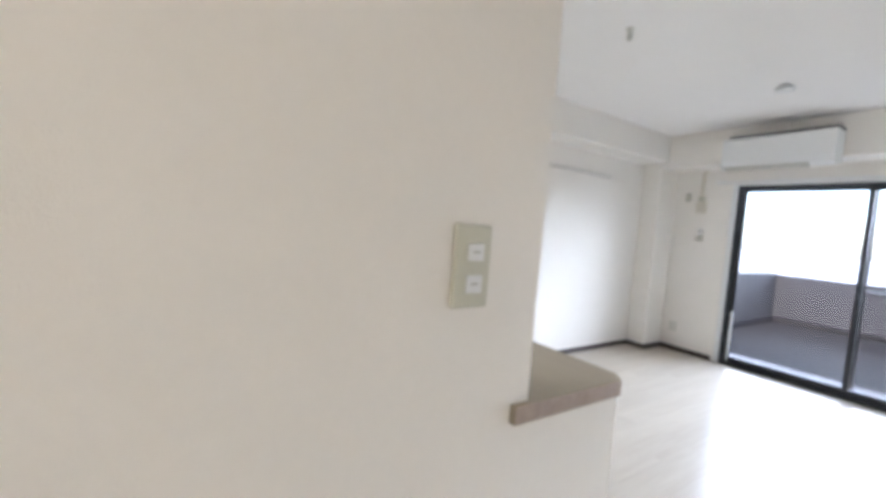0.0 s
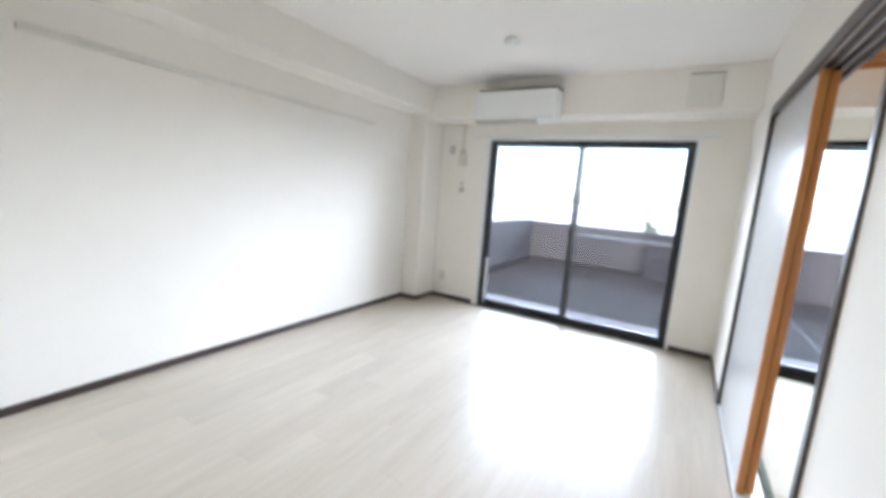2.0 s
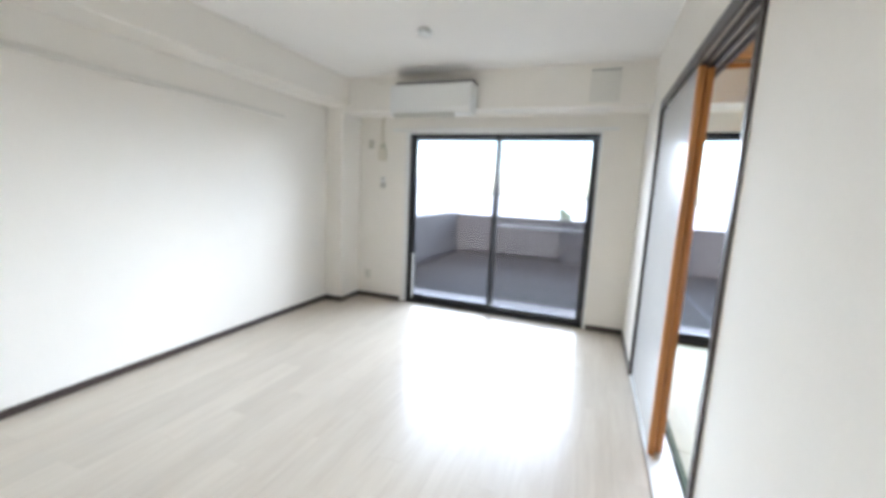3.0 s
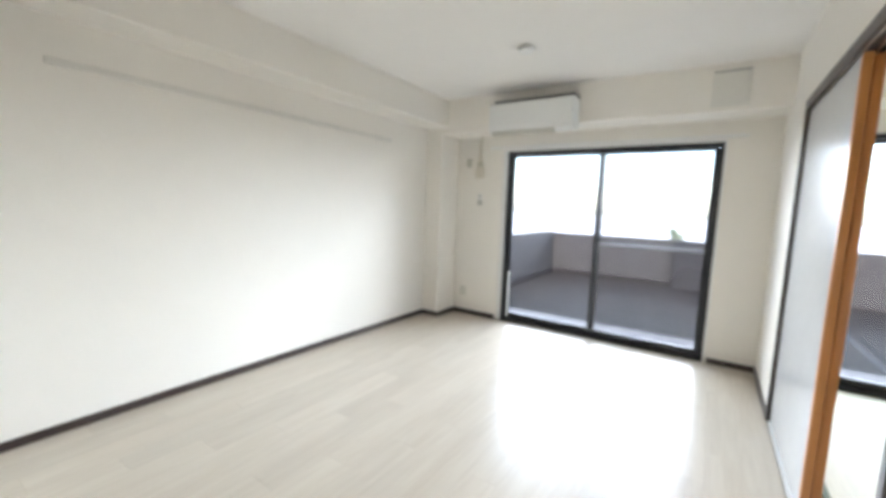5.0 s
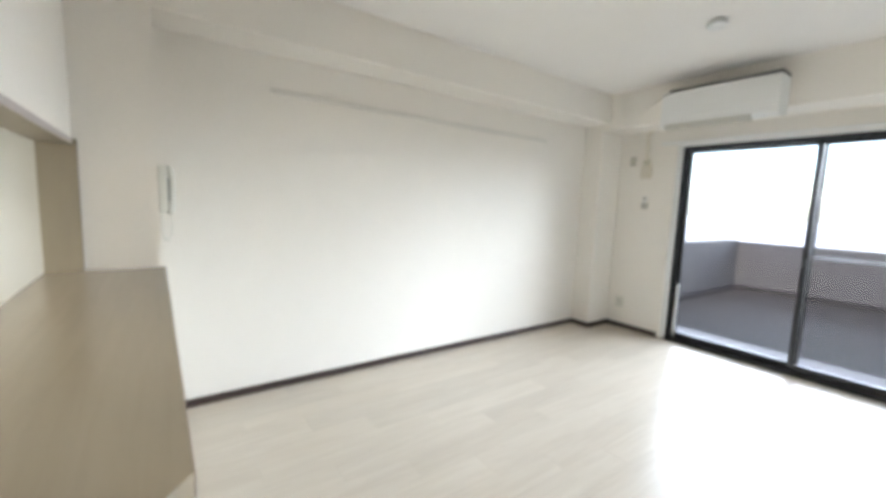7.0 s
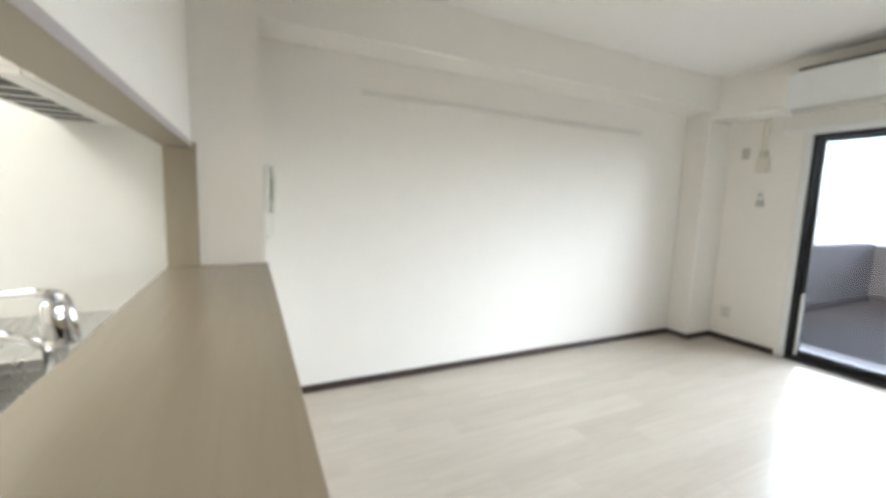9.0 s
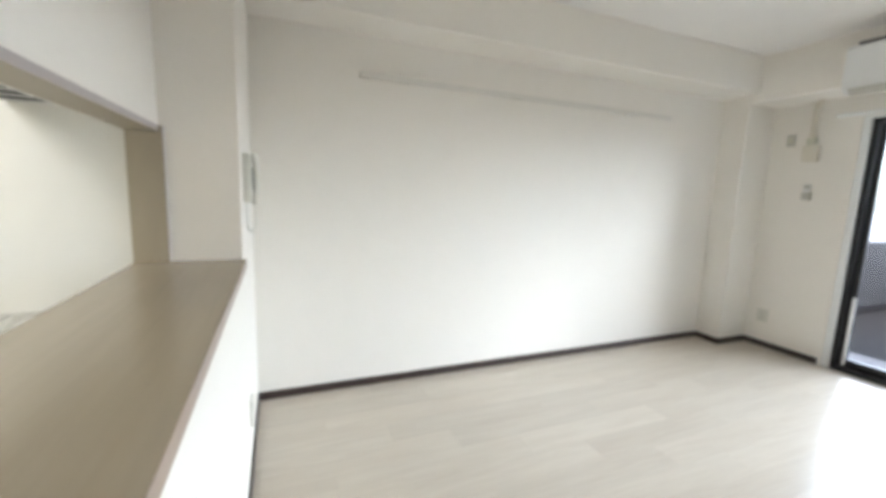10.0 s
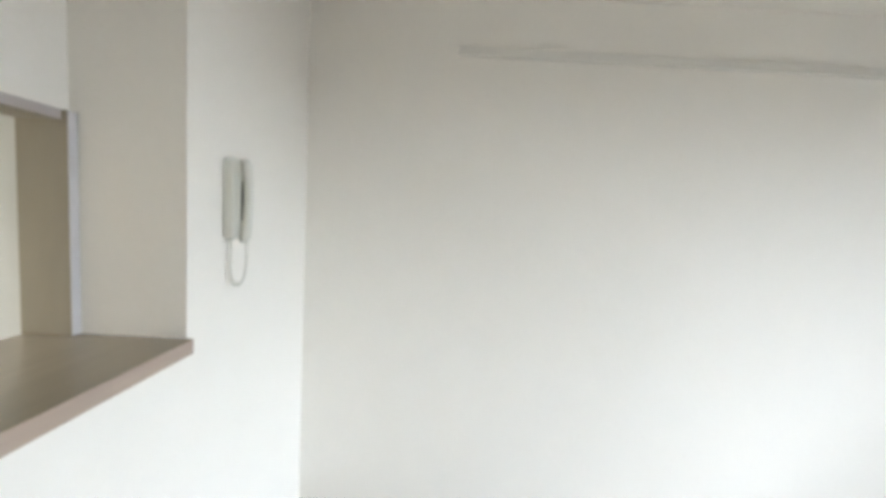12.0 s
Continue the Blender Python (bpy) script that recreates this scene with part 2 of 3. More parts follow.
M_LEAF = material("tree_leaf", (0.115, 0.14, 0.095), 0.6, scale=3, vary=0.4)
M_BARK = material("tree_bark", (0.12, 0.09, 0.06), 0.9, scale=20, vary=0.3, bump=0.01)
M_GROUND = material("town_ground", (0.55, 0.55, 0.55), 0.9, scale=0.3, vary=0.25)

# ---- plan
ROOM_X, ROOM_Y, CEIL = 3.10, 4.0, 2.36
BEAM_X, BEAM_Y, BEAM_Z, BEAM_N = 0.27, 3.655, 2.08, 2.02
BACK_Y = -3.0
WIN = (0.812, 2.742, 1.858)          # opening in the window wall: left, right, head
HOLE = (0.775, 2.757, 1.872)        # wall opening around the balcony window and its white lining
WIN2 = (3.35, 5.20, 1.865)
FUS = (1.33, 3.086, 1.895)           # sliding door opening: near, far, head
OPEN = (0.730, 2.083, 1.392)        # kitchen hatch: left, right, head
COUNTER_Z = 0.951
RAIL_END = 3.04
HATCH_Y = (-0.327, -0.241)
WING_X = (2.083, 2.184)

# ---- floor base
floor = structure("floor", box(0.0, ROOM_X + 0.03, BACK_Y, ROOM_Y, -0.2, -0.012), M_SUB, "pale whitewashed wood plank floor with a soft gloss", "floor")
structure("ceiling", box(-0.15, ROOM_X + 0.12, BACK_Y - 0.12, ROOM_Y + 0.15, CEIL, CEIL + 0.15), M_CEIL, "flat white papered ceiling over the living room", "ceiling")

# ---- walls
structure("wall_west", box(-0.15, 0.0, BACK_Y - 0.12, ROOM_Y + 0.15, -0.2, CEIL), M_WALL, "long plain white papered wall", "wall")


def wall_with_openings(x0, x1, y0, y1, z0, z1, holes, axis="x"):
    """One wall mesh along x or y with openings from the floor up; holes are (start, end, head)."""
    bm = bmesh.new()
    lo, hi = (x0, x1) if axis == "x" else (y0, y1)

    def piece(a, b, c, d):
        if axis == "x":
            add_box(bm, a, b, y0, y1, c, d)
        else:
            add_box(bm, x0, x1, a, b, c, d)
    at = lo
    for a, b, head in holes:
        piece(at, a, z0, z1)
        piece(a, b, head, z1)
        at = b
    piece(at, hi, z0, z1)
    bmesh.ops.remove_doubles(bm, verts=bm.verts, dist=0.0001)
    return bm


structure("wall_north", wall_with_openings(0.0, 5.90, ROOM_Y, ROOM_Y + 0.15, 0.0, CEIL, [HOLE, WIN2]), M_WALL, "white papered wall with the wide balcony window", "wall")
structure("wall_north_footing", box(-0.15, 5.90, ROOM_Y, ROOM_Y + 0.15, -0.5, -0.001), M_CURB, "concrete footing under the balcony windows", "wall")
structure("wall_east", wall_with_openings(ROOM_X, ROOM_X + 0.12, BACK_Y, ROOM_Y, -0.2, CEIL, [FUS], "y"), M_WALL, "white papered wall with a sliding door opening", "wall")
structure("wall_south", box(0.0, ROOM_X + 0.12, BACK_Y - 0.12, BACK_Y, -0.2, CEIL), M_WALL, "plain white papered wall closing the passage", "wall")
structure("column", box(0.0, 0.208, BEAM_Y + 0.001, ROOM_Y, 0.0, BEAM_N), M_WALL, "white papered corner column", "column")
structure("beam_west", box(0.0, BEAM_X, 0.0, BEAM_Y, BEAM_Z, CEIL), M_WALL, "white papered ceiling beam along the long wall", "beam")
structure("beam_north", box(0.0, ROOM_X, BEAM_Y, ROOM_Y, BEAM_N, CEIL), M_WALL, "white papered ceiling beam over the window", "beam")

# kitchen partition: pillar, low wall, hatch wall, wing
structure("wall_pillar", box(0.0, OPEN[0], -0.327, 0.0, 0.0, CEIL), M_WALL, "white papered pillar wall beside the kitchen hatch", "wall")
structure("wall_below_counter", box(OPEN[0], WING_X[1], -0.10, 0.0, 0.0, COUNTER_Z - 0.031), M_WALL, "low white papered wall under the counter", "wall")
structure("wall_over_hatch", box(OPEN[0], WING_X[0], HATCH_Y[0], HATCH_Y[1], OPEN[2] + 0.022, CEIL), M_WALL, "white papered wall over the kitchen hatch", "wall")
structure("wall_wing", box(WING_X[0], WING_X[1], -1.9, -0.262, COUNTER_Z, CEIL), M_WALL, "white papered end wall of the kitchen", "wall")
structure("wall_wing_foot", box(WING_X[0], WING_X[1], -1.9, -0.10, 0.0, COUNTER_Z - 0.031), M_WALL, "white papered foot of the kitchen end wall", "wall")
structure("wall_wing_band", box(WING_X[0], WING_X[1], -1.9, -0.301, COUNTER_Z - 0.031, COUNTER_Z), M_WALL, "white papered end wall of the kitchen", "wall")
structure("wall_kitchen_side", box(0.0, 0.738, BACK_Y, -0.327, 0.0, CEIL), M_KITCHEN, "smooth cream kitchen panel wall", "wall")
structure("wall_kitchen_back", box(0.738, WING_X[1], -2.75, -2.6, 0.0, CEIL), M_KITCHEN, "smooth cream kitchen back wall", "wall")

# tatami room shell
structure("floor_tatami_room", box(ROOM_X + 0.12, 5.90, -0.2, ROOM_Y, -0.2, -0.03), M_SUB, "floor base under the tatami mats", "floor")
structure("wall_tatami_east", box(5.90, 6.0, -0.3, ROOM_Y + 0.15, -0.2, CEIL), M_WALL, "plain wall of the tatami room", "wall")
structure("wall_tatami_south", box(ROOM_X + 0.12, 5.90, -0.3, -0.2, -0.2, CEIL), M_WALL, "plain wall of the tatami room", "wall")
structure("beam_tatami", box(ROOM_X + 0.12, 5.90, BEAM_Y, ROOM_Y, BEAM_N, CEIL - 0.03), M_WALL, "papered beam over the tatami room window", "beam")

# baseboards
def baseboard(x0, x1, y0, y1):
    return structure("baseboard", box(x0, x1, y0, y1, 0.0, 0.05, 0.002, 1), M_BASE, "dark brown wooden baseboard at the wall foot", "baseboard")


baseboard(0.0, 0.009, 0.009, BEAM_Y)
baseboard(0.0, 0.217, BEAM_Y - 0.008, BEAM_Y + 0.0005)
baseboard(0.208, 0.217, BEAM_Y + 0.001, ROOM_Y - 0.009)
baseboard(0.208, HOLE[0] - 0.02, ROOM_Y - 0.009, ROOM_Y)
baseboard(WIN[1] + 0.025, ROOM_X - 0.009, ROOM_Y - 0.009, ROOM_Y)
baseboard(ROOM_X - 0.009, ROOM_X, FUS[1] + 0.045, ROOM_Y)
baseboard(ROOM_X - 0.009, ROOM_X, BACK_Y, FUS[0] - 0.045)
baseboard(0.0, WING_X[1] + 0.009, 0.0, 0.009)
baseboard(WING_X[1], WING_X[1] + 0.009, -1.9, -0.0005)


# ---- balcony window: outer frame and two sliding sashes
def sliding_window(x0, x1, head, name, label):
    w = thing(name, label, "window", (x0 + x1) / 2, ROOM_Y + 0.08, 0.0, kind="structure")
    ya, yb = ROOM_Y + 0.04, ROOM_Y + 0.13
    bm = bmesh.new()
    add_box(bm, x0 + 0.004, x0 + 0.034, ya, yb, 0.0, head - 0.004, 0.002, 1)
    add_box(bm, x1 - 0.034, x1 - 0.004, ya, yb, 0.0, head - 0.004, 0.002, 1)
    add_box(bm, x0 + 0.034, x1 - 0.034, ya, yb, head - 0.034, head - 0.004, 0.002, 1)
    add_box(bm, x0 + 0.034, x1 - 0.034, ya - 0.02, yb, 0.0, 0.024, 0.002, 1)
    for k in (0.022, 0.058):
        add_box(bm, x0 + 0.034, x1 - 0.034, ya + k, ya + k + 0.004, 0.024, 0.034)
    part("window_frame", bm, M_BLACK, w, "black aluminium frame with sliding tracks")
    mid = (x0 + x1) / 2
    for a, b, off in ((x0 + 0.036, mid + 0.02, 0.045), (mid - 0.02, x1 - 0.036, 0.008)):
        y = ya + off
        sash = part("sash", box(a, a + 0.036, y, y + 0.03, 0.035, head - 0.036, 0.003, 1), M_BLACK, w)
        bm = bmesh.new()
        add_box(bm, b - 0.036, b, y, y + 0.03, 0.035, head - 0.036, 0.003, 1)
        part("stile", bm, M_BLACK, sash)
        part("rail", box(a + 0.036, b - 0.036, y + 0.001, y + 0.029, 0.035, 0.085, 0.003, 1), M_BLACK, sash)
        part("rail", box(a + 0.036, b - 0.036, y + 0.001, y + 0.029, head - 0.068, head - 0.036, 0.003, 1), M_BLACK, sash)
        g = part("pane", box(a + 0.03, b - 0.03, y + 0.012, y + 0.017, 0.08, head - 0.06), M_GLASS, sash, "clear double-sliding window glass")
        g.visible_shadow = False
    lock = part("lock", box(mid - 0.012, mid + 0.012, ya - 0.012, ya + 0.007, 0.86, 0.92, 0.004), M_DARK, w, "dark crescent lock at the meeting stiles")
    part("lock_lever", tube([(mid, ya - 0.010, 0.89), (mid - 0.004, ya - 0.028, 0.90), (mid - 0.006, ya - 0.034, 0.94)], 0.006, 8), M_DARK, lock)
    return w


sliding_window(*WIN, "window_1", "black aluminium sliding window down to the floor")
sliding_window(*WIN2, "window_2", "black aluminium sliding window of the tatami room")

lining = thing("window_casing", "white painted wooden lining around the balcony window", "window casing", 1.78, ROOM_Y, 0.0, kind="structure")
part("jamb_board", box(HOLE[0] + 0.0005, WIN[0] + 0.0035, ROOM_Y + 0.008, ROOM_Y + 0.149, 0.0, WIN[2] - 0.0038, 0.003), M_WHITE, lining)
part("jamb_board", box(WIN[1] - 0.0035, HOLE[1] - 0.0005, ROOM_Y + 0.008, ROOM_Y + 0.149, 0.0, WIN[2] - 0.0038, 0.003), M_WHITE, lining)
part("head_board", box(HOLE[0] + 0.0005, HOLE[1] - 0.0005, ROOM_Y + 0.008, ROOM_Y + 0.149, WIN[2] - 0.0035, HOLE[2] - 0.0005, 0.003), M_WHITE, lining)
part("corner_bead", box(HOLE[0] - 0.018, HOLE[0] - 0.0005, ROOM_Y - 0.005, ROOM_Y - 0.0003, 0.0, HOLE[2], 0.0015, 1), M_WALL, lining, "papered corner bead")
part("corner_bead", box(HOLE[1] + 0.0005, HOLE[1] + 0.010, ROOM_Y - 0.005, ROOM_Y - 0.0003, 0.0, HOLE[2], 0.0015, 1), M_WALL, lining)

# ---- sliding door opening towards the tatami room
door_frame = thing("door_1", "dark brown frame of the sliding door opening", "door frame", ROOM_X, FUS[0], 0.0, kind="structure")
xa, xb = ROOM_X - 0.010, ROOM_X + 0.132
part("jamb", box(xa, xb, FUS[0] - 0.03, FUS[0] + 0.004, 0.0, FUS[2] + 0.03, 0.002, 1), M_BASE, door_frame)
part("jamb", box(xa, xb, FUS[1] - 0.004, FUS[1] + 0.03, 0.0, FUS[2] + 0.03, 0.002, 1), M_BASE, door_frame)
bm = bmesh.new()
for k in range(4):
    add_box(bm, xa + k * 0.041, xa + k * 0.041 + 0.012, FUS[0] + 0.004, FUS[1] - 0.004, FUS[2] - 0.028, FUS[2] + 0.004)
add_box(bm, xa, xb, FUS[0] + 0.004, FUS[1] - 0.004, FUS[2] + 0.004, FUS[2] + 0.03)
part("head_track", bm, M_BASE, door_frame)
# sill coloured white to stand for its bright reflection
part("sill", box(ROOM_X + 0.0, xb - 0.01, FUS[0] + 0.004, FUS[1] - 0.004, -0.012, 0.004, 0.001, 1), M_WHITE, door_frame, "door sill, white for the light it reflects")


def sliding_door(x, y0, y1):
    d = thing("sliding_door", "grey sheet sliding door with an orange wood edge, pushed open", "sliding door", x, y0, 0.005, "sliding doors to the tatami room")
    part("leaf", box(x, x + 0.022, y0 + 0.0, y1, 0.006, FUS[2] - 0.03, 0.001, 1), M_DOOR, d)
    part("stile", box(x - 0.003, x + 0.028, y0 - 0.03, y0 - 0.0005, 0.006, FUS[2] - 0.03, 0.003), M_ORANGE, d, "orange varnished wood stile")
    part("back_sheet", box(x + 0.0225, x + 0.027, y0, y1, 0.006, FUS[2] - 0.03), M_ORANGE, d)
    return d


sliding_door(ROOM_X + 0.010, 2.135, FUS[1] - 0.006)
sliding_door(ROOM_X + 0.050, 2.17, FUS[1] - 0.01)

# ---- kitchen counter
bm = prism([(OPEN[0] + 0.001, 0.014), (2.168, 0.014), (2.196, -0.012), (2.196, -0.300), (WING_X[0] - 0.001, -0.300), (WING_X[0] - 0.001, -0.33), (OPEN[0] + 0.001, -0.33)], "z", COUNTER_Z - 0.031, COUNTER_Z)
counter = thing("counter_top", "beige brown laminate counter board in the kitchen hatch", "counter", 1.37, -0.15, COUNTER_Z - 0.031)
part("board", bm, M_COUNTER, counter)
part("edge_strip", box(OPEN[0] + 0.002, 2.168, 0.0142, 0.0155, COUNTER_Z - 0.0308, COUNTER_Z - 0.0005), M_EDGE, counter, "pinkish brown wood-print edge strip")
part("edge_strip", box(2.1962, 2.1975, -0.299, -0.012, COUNTER_Z - 0.0308, COUNTER_Z - 0.0005), M_EDGE, counter)

hatch = thing("hatch_frame", "beige brown laminate lining of the kitchen hatch", "frame", 1.3, -0.29, COUNTER_Z, kind="structure")
part("lining", box(OPEN[0] + 0.0005, OPEN[0] + 0.022, HATCH_Y[0] - 0.002, -0.224, COUNTER_Z + 0.0005, OPEN[2] + 0.02, 0.001, 1), M_FRAME, hatch)
part("lining", box(WING_X[0] - 0.02, WING_X[0] - 0.0005, HATCH_Y[0] - 0.002, -0.261, COUNTER_Z + 0.0005, OPEN[2], 0.001, 1), M_FRAME, hatch)
part("head", box(OPEN[0] + 0.022, WING_X[0] - 0.0005, HATCH_Y[0] - 0.002, -0.237, OPEN[2] + 0.0002, OPEN[2] + 0.0215, 0.001, 1), M_FRAME, hatch)

# upright bands take the lit copy of the edge colour, the head band the darker
for a, b, y, c, d in ((OPEN[0] + 0.001, OPEN[0] + 0.0218, -0.224, COUNTER_Z + 0.001, OPEN[2] + 0.019), (OPEN[0] + 0.022, WING_X[0] - 0.001, -0.237, OPEN[2] + 0.001, OPEN[2] + 0.021), (WING_X[0] - 0.0195, WING_X[0] - 0.001, -0.261, COUNTER_Z + 0.001, OPEN[2] - 0.0005)):
    part("edge_band", box(a, b, y + 0.0002, y + 0.0012, c, d), M_FRAME2_LIT if d - c > 0.1 else M_FRAME2, hatch, "pinkish grey edge band")

# ---- terrace and outdoors
structure("window_step", box(-0.3, 6.4, ROOM_Y + 0.151, 4.66, -0.45, -0.005, 0.01), M_CURB, "pale concrete step outside the window", "step")
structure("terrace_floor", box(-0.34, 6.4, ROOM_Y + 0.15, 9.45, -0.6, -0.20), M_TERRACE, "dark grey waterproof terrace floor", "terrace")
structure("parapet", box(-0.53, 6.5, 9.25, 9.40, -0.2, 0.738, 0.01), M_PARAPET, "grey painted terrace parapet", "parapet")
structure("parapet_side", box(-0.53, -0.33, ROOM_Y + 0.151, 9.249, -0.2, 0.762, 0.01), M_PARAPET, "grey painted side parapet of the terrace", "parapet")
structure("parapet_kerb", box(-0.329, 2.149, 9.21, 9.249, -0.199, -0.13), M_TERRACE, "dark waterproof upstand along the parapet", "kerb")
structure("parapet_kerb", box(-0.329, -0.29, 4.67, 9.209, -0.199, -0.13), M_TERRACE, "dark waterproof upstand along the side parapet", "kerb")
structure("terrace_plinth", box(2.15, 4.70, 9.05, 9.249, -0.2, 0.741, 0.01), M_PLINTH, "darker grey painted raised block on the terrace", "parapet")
structure("ground", box(-900, 900, 10.2, 1500, -12.2, -12.0), M_GROUND, "distant town ground far below the terrace", "ground")


structure("floor_seam", box(4.22, 4.28, 4.67, 7.5, -0.1995, -0.196), M_PLINTH, "dark lap seam in the terrace waterproofing", "seam")


# ---- living room things
def air_conditioner(x0, x1, y0, y1, z0, z1):
    ac = thing("air_conditioner", "white wall-mounted air conditioner on the window beam", "air conditioner", (x0 + x1) / 2, y1, z0)
    bm = prism([(y1, z0 + 0.03), (y0 + 0.06, z0), (y0 + 0.012, z0 + 0.028), (y0, z0 + 0.07), (y0, z1 - 0.02), (y0 + 0.015, z1), (y1, z1)], "x", x0, x1)
    bmesh.ops.bevel(bm, geom=list(bm.edges), offset=0.004, segments=2, profile=0.5, affect="EDGES", clamp_overlap=True)
    part("body", bm, M_WHITE, ac)
    part("front_panel", box(x0 + 0.003, x1 - 0.003, y0 - 0.006, y0 - 0.0005, z0 + 0.072, z1 - 0.022, 0.003), M_WHITE, ac)
    part("top_grille", box(x0 + 0.04, x1 + 0.0, y0 + 0.03, y1 - 0.01, z1 + 0.0005, z1 + 0.022, 0.003), M_DARK, ac, "dark air intake grille")
    part("louvre", prism([(y0 + 0.052, z0 - 0.004), (y0 + 0.008, z0 + 0.022), (y0 + 0.002, z0 + 0.030), (y0 + 0.006, z0 + 0.018), (y0 + 0.05, z0 - 0.010)], "x", x0 + 0.03, x1 - 0.15), M_GREY, ac, "grey blue air louvre")
    part("display", box(x1 - 0.13, x1 - 0.05, y0 - 0.0085, y0 - 0.0062, z0 + 0.074, z0 + 0.090, 0.0008, 1), M_WHITE, ac, "small glossy display strip")
    return ac


air_conditioner(0.866, 1.652, 3.45, BEAM_Y - 0.0005, 1.93, 2.218)

detector = thing("ceiling_rosette", "small round white ceiling fitting with a grey base", "ceiling fitting", 1.535, 2.68, CEIL)
part("base", lathe([(0.030, 0.0005), (0.034, 0.004), (0.032, 0.014)], (1.535, 2.68, CEIL), 32, True), M_IVORY, detector, "grey base ring")
part("cap", lathe([(0.048, 0.0142), (0.054, 0.018), (0.054, 0.034), (0.046, 0.042), (0.02, 0.044)], (1.535, 2.68, CEIL), 40, True), M_WHITE, detector)

sensor = thing("ceiling_hook", "small ivory capsule-shaped ceiling fitting", "ceiling fitting", 1.285, 1.238, CEIL)
part("plate", lathe([(0.024, 0.0005), (0.024, 0.006), (0.016, 0.010)], (1.285, 1.238, CEIL), 24, True), M_PHONE, sensor)
part("stem", lathe([(0.012, 0.0102), (0.017, 0.018), (0.018, 0.046), (0.012, 0.060), (0.004, 0.064)], (1.285, 1.238, CEIL), 24, True), M_PHONE, sensor)

vent = thing("wall_vent", "square white access panel on the window beam", "vent cover", 2.73, BEAM_Y, 2.04)
part("frame", box(2.615, 2.85, BEAM_Y - 0.012, BEAM_Y - 0.0005, 2.05, 2.30, 0.003), M_VENT, vent)
part("cover", box(2.627, 2.838, BEAM_Y - 0.030, BEAM_Y - 0.0122, 2.062, 2.288, 0.003), M_VENT, vent)
# solid near-black strip, the shade above the panel put into its colour
part("top_gap_shade", box(2.62, 2.845, BEAM_Y - 0.010, BEAM_Y - 0.0008, 2.3002, 2.306), M_DARK, vent, "dark strip for the shade in the gap over the panel")

rail = thing("curtain_rail", "white double curtain rail above the balcony window", "curtain rail", 1.75, ROOM_Y, 1.885)
for k in (0.045, 0.095):
    part("track", box(0.67, 2.88, ROOM_Y - k - 0.009, ROOM_Y - k + 0.009, 1.872, 1.888, 0.003), M_WHITE, rail)
for x in (0.71, 1.22, 1.76, 2.32, 2.84):
    part("bracket", box(x - 0.012, x + 0.012, ROOM_Y - 0.105, ROOM_Y - 0.0005, 1.8882, 1.894, 0.001, 1), M_WHITE, rail)
for x in (0.67, 2.88):
    part("end_cap", box(x - 0.006, x + 0.006, ROOM_Y - 0.108, ROOM_Y - 0.032, 1.869, 1.8878, 0.003), M_WHITE, rail)

hang = thing("picture_rail", "long narrow wall-coloured hanging rail on the long wall", "picture rail", 0.0, 2.0, 1.81)
part("strip", box(0.0005, 0.018, 0.566, RAIL_END, 1.848, 1.884, 0.004), M_RAIL, hang)
part("lip", box(0.0182, 0.021, 0.570, RAIL_END - 0.004, 1.851, 1.855, 0.0008, 1), M_RAIL, hang, "thin lower lip of the rail")



def wall_plate(name, label, x, z, w, h, holes, along="y", wall=0.0, face=1):
    """A moulded plate on a wall that faces along y or x; holes are (dz, kind)."""
    def b(u0, u1, d0, d1, z0, z1, bev=0.0):
        d0, d1 = sorted((wall + face * d0, wall + face * d1))
        return box(u0, u1, d0, d1, z0, z1, bev) if along == "y" else box(d0, d1, u0, u1, z0, z1, bev)
    t = thing(name, label, "socket" if "outlet" in name else "switch", x if along == "y" else wall, wall if along == "y" else x, z)
    plastic = M_IVORY if "switch" in name else M_PHONE
    part("plate", b(x - w / 2, x + w / 2, 0.0005, 0.008, z - h / 2, z + h / 2, 0.003), plastic, t)
    for dz, kind in holes:
        if kind == "socket":
            s = part("socket", b(x - 0.018, x + 0.018, 0.0082, 0.0105, z + dz - 0.015, z + dz + 0.015, 0.001), plastic, t)
            for dx in (-0.007, 0.007):
                part("slot", b(x + dx - 0.001, x + dx + 0.001, 0.0107, 0.0109, z + dz - 0.006, z + dz + 0.006), M_DARK, s)
        else:
            s = part("rocker", b(x - 0.012, x + 0.016, 0.0082, 0.013, z + dz - 0.014, z + dz + 0.012, 0.002), M_WHITE, t, "white rocker key")
            part("lamp", b(x - 0.005, x + 0.008, 0.0132, 0.0136, z + dz - 0.002, z + dz + 0.001), M_GREY, s)
    return t


wall_plate("light_switch", "ivory light switch plate with two white keys", -0.407, 1.178, 0.064, 0.120, [(0.022, "key"), (-0.024, "key")], "x", WING_X[1], 1)
wall_plate("wall_outlet", "ivory double socket low on the window wall", 0.340, 0.270, 0.085, 0.11, [(0.02, "socket"), (-0.02, "socket")], "y", ROOM_Y, -1)
wall_plate("wall_outlet", "ivory double socket on the low wall under the counter", 0.567, 0.250, 0.07, 0.12, [(0.02, "socket"), (-0.02, "socket")], "y", 0.0, 1)

remote = thing("remote_control", "grey remote control in a holder beside the window", "remote control", 0.49, ROOM_Y, 1.27)
part("holder", box(0.488, 0.546, ROOM_Y - 0.024, ROOM_Y - 0.0005, 1.268, 1.328, 0.004), M_GREY, remote)
part("body", box(0.493, 0.541, ROOM_Y - 0.020, ROOM_Y - 0.006, 1.3285, 1.392, 0.004), M_WHITE, remote)
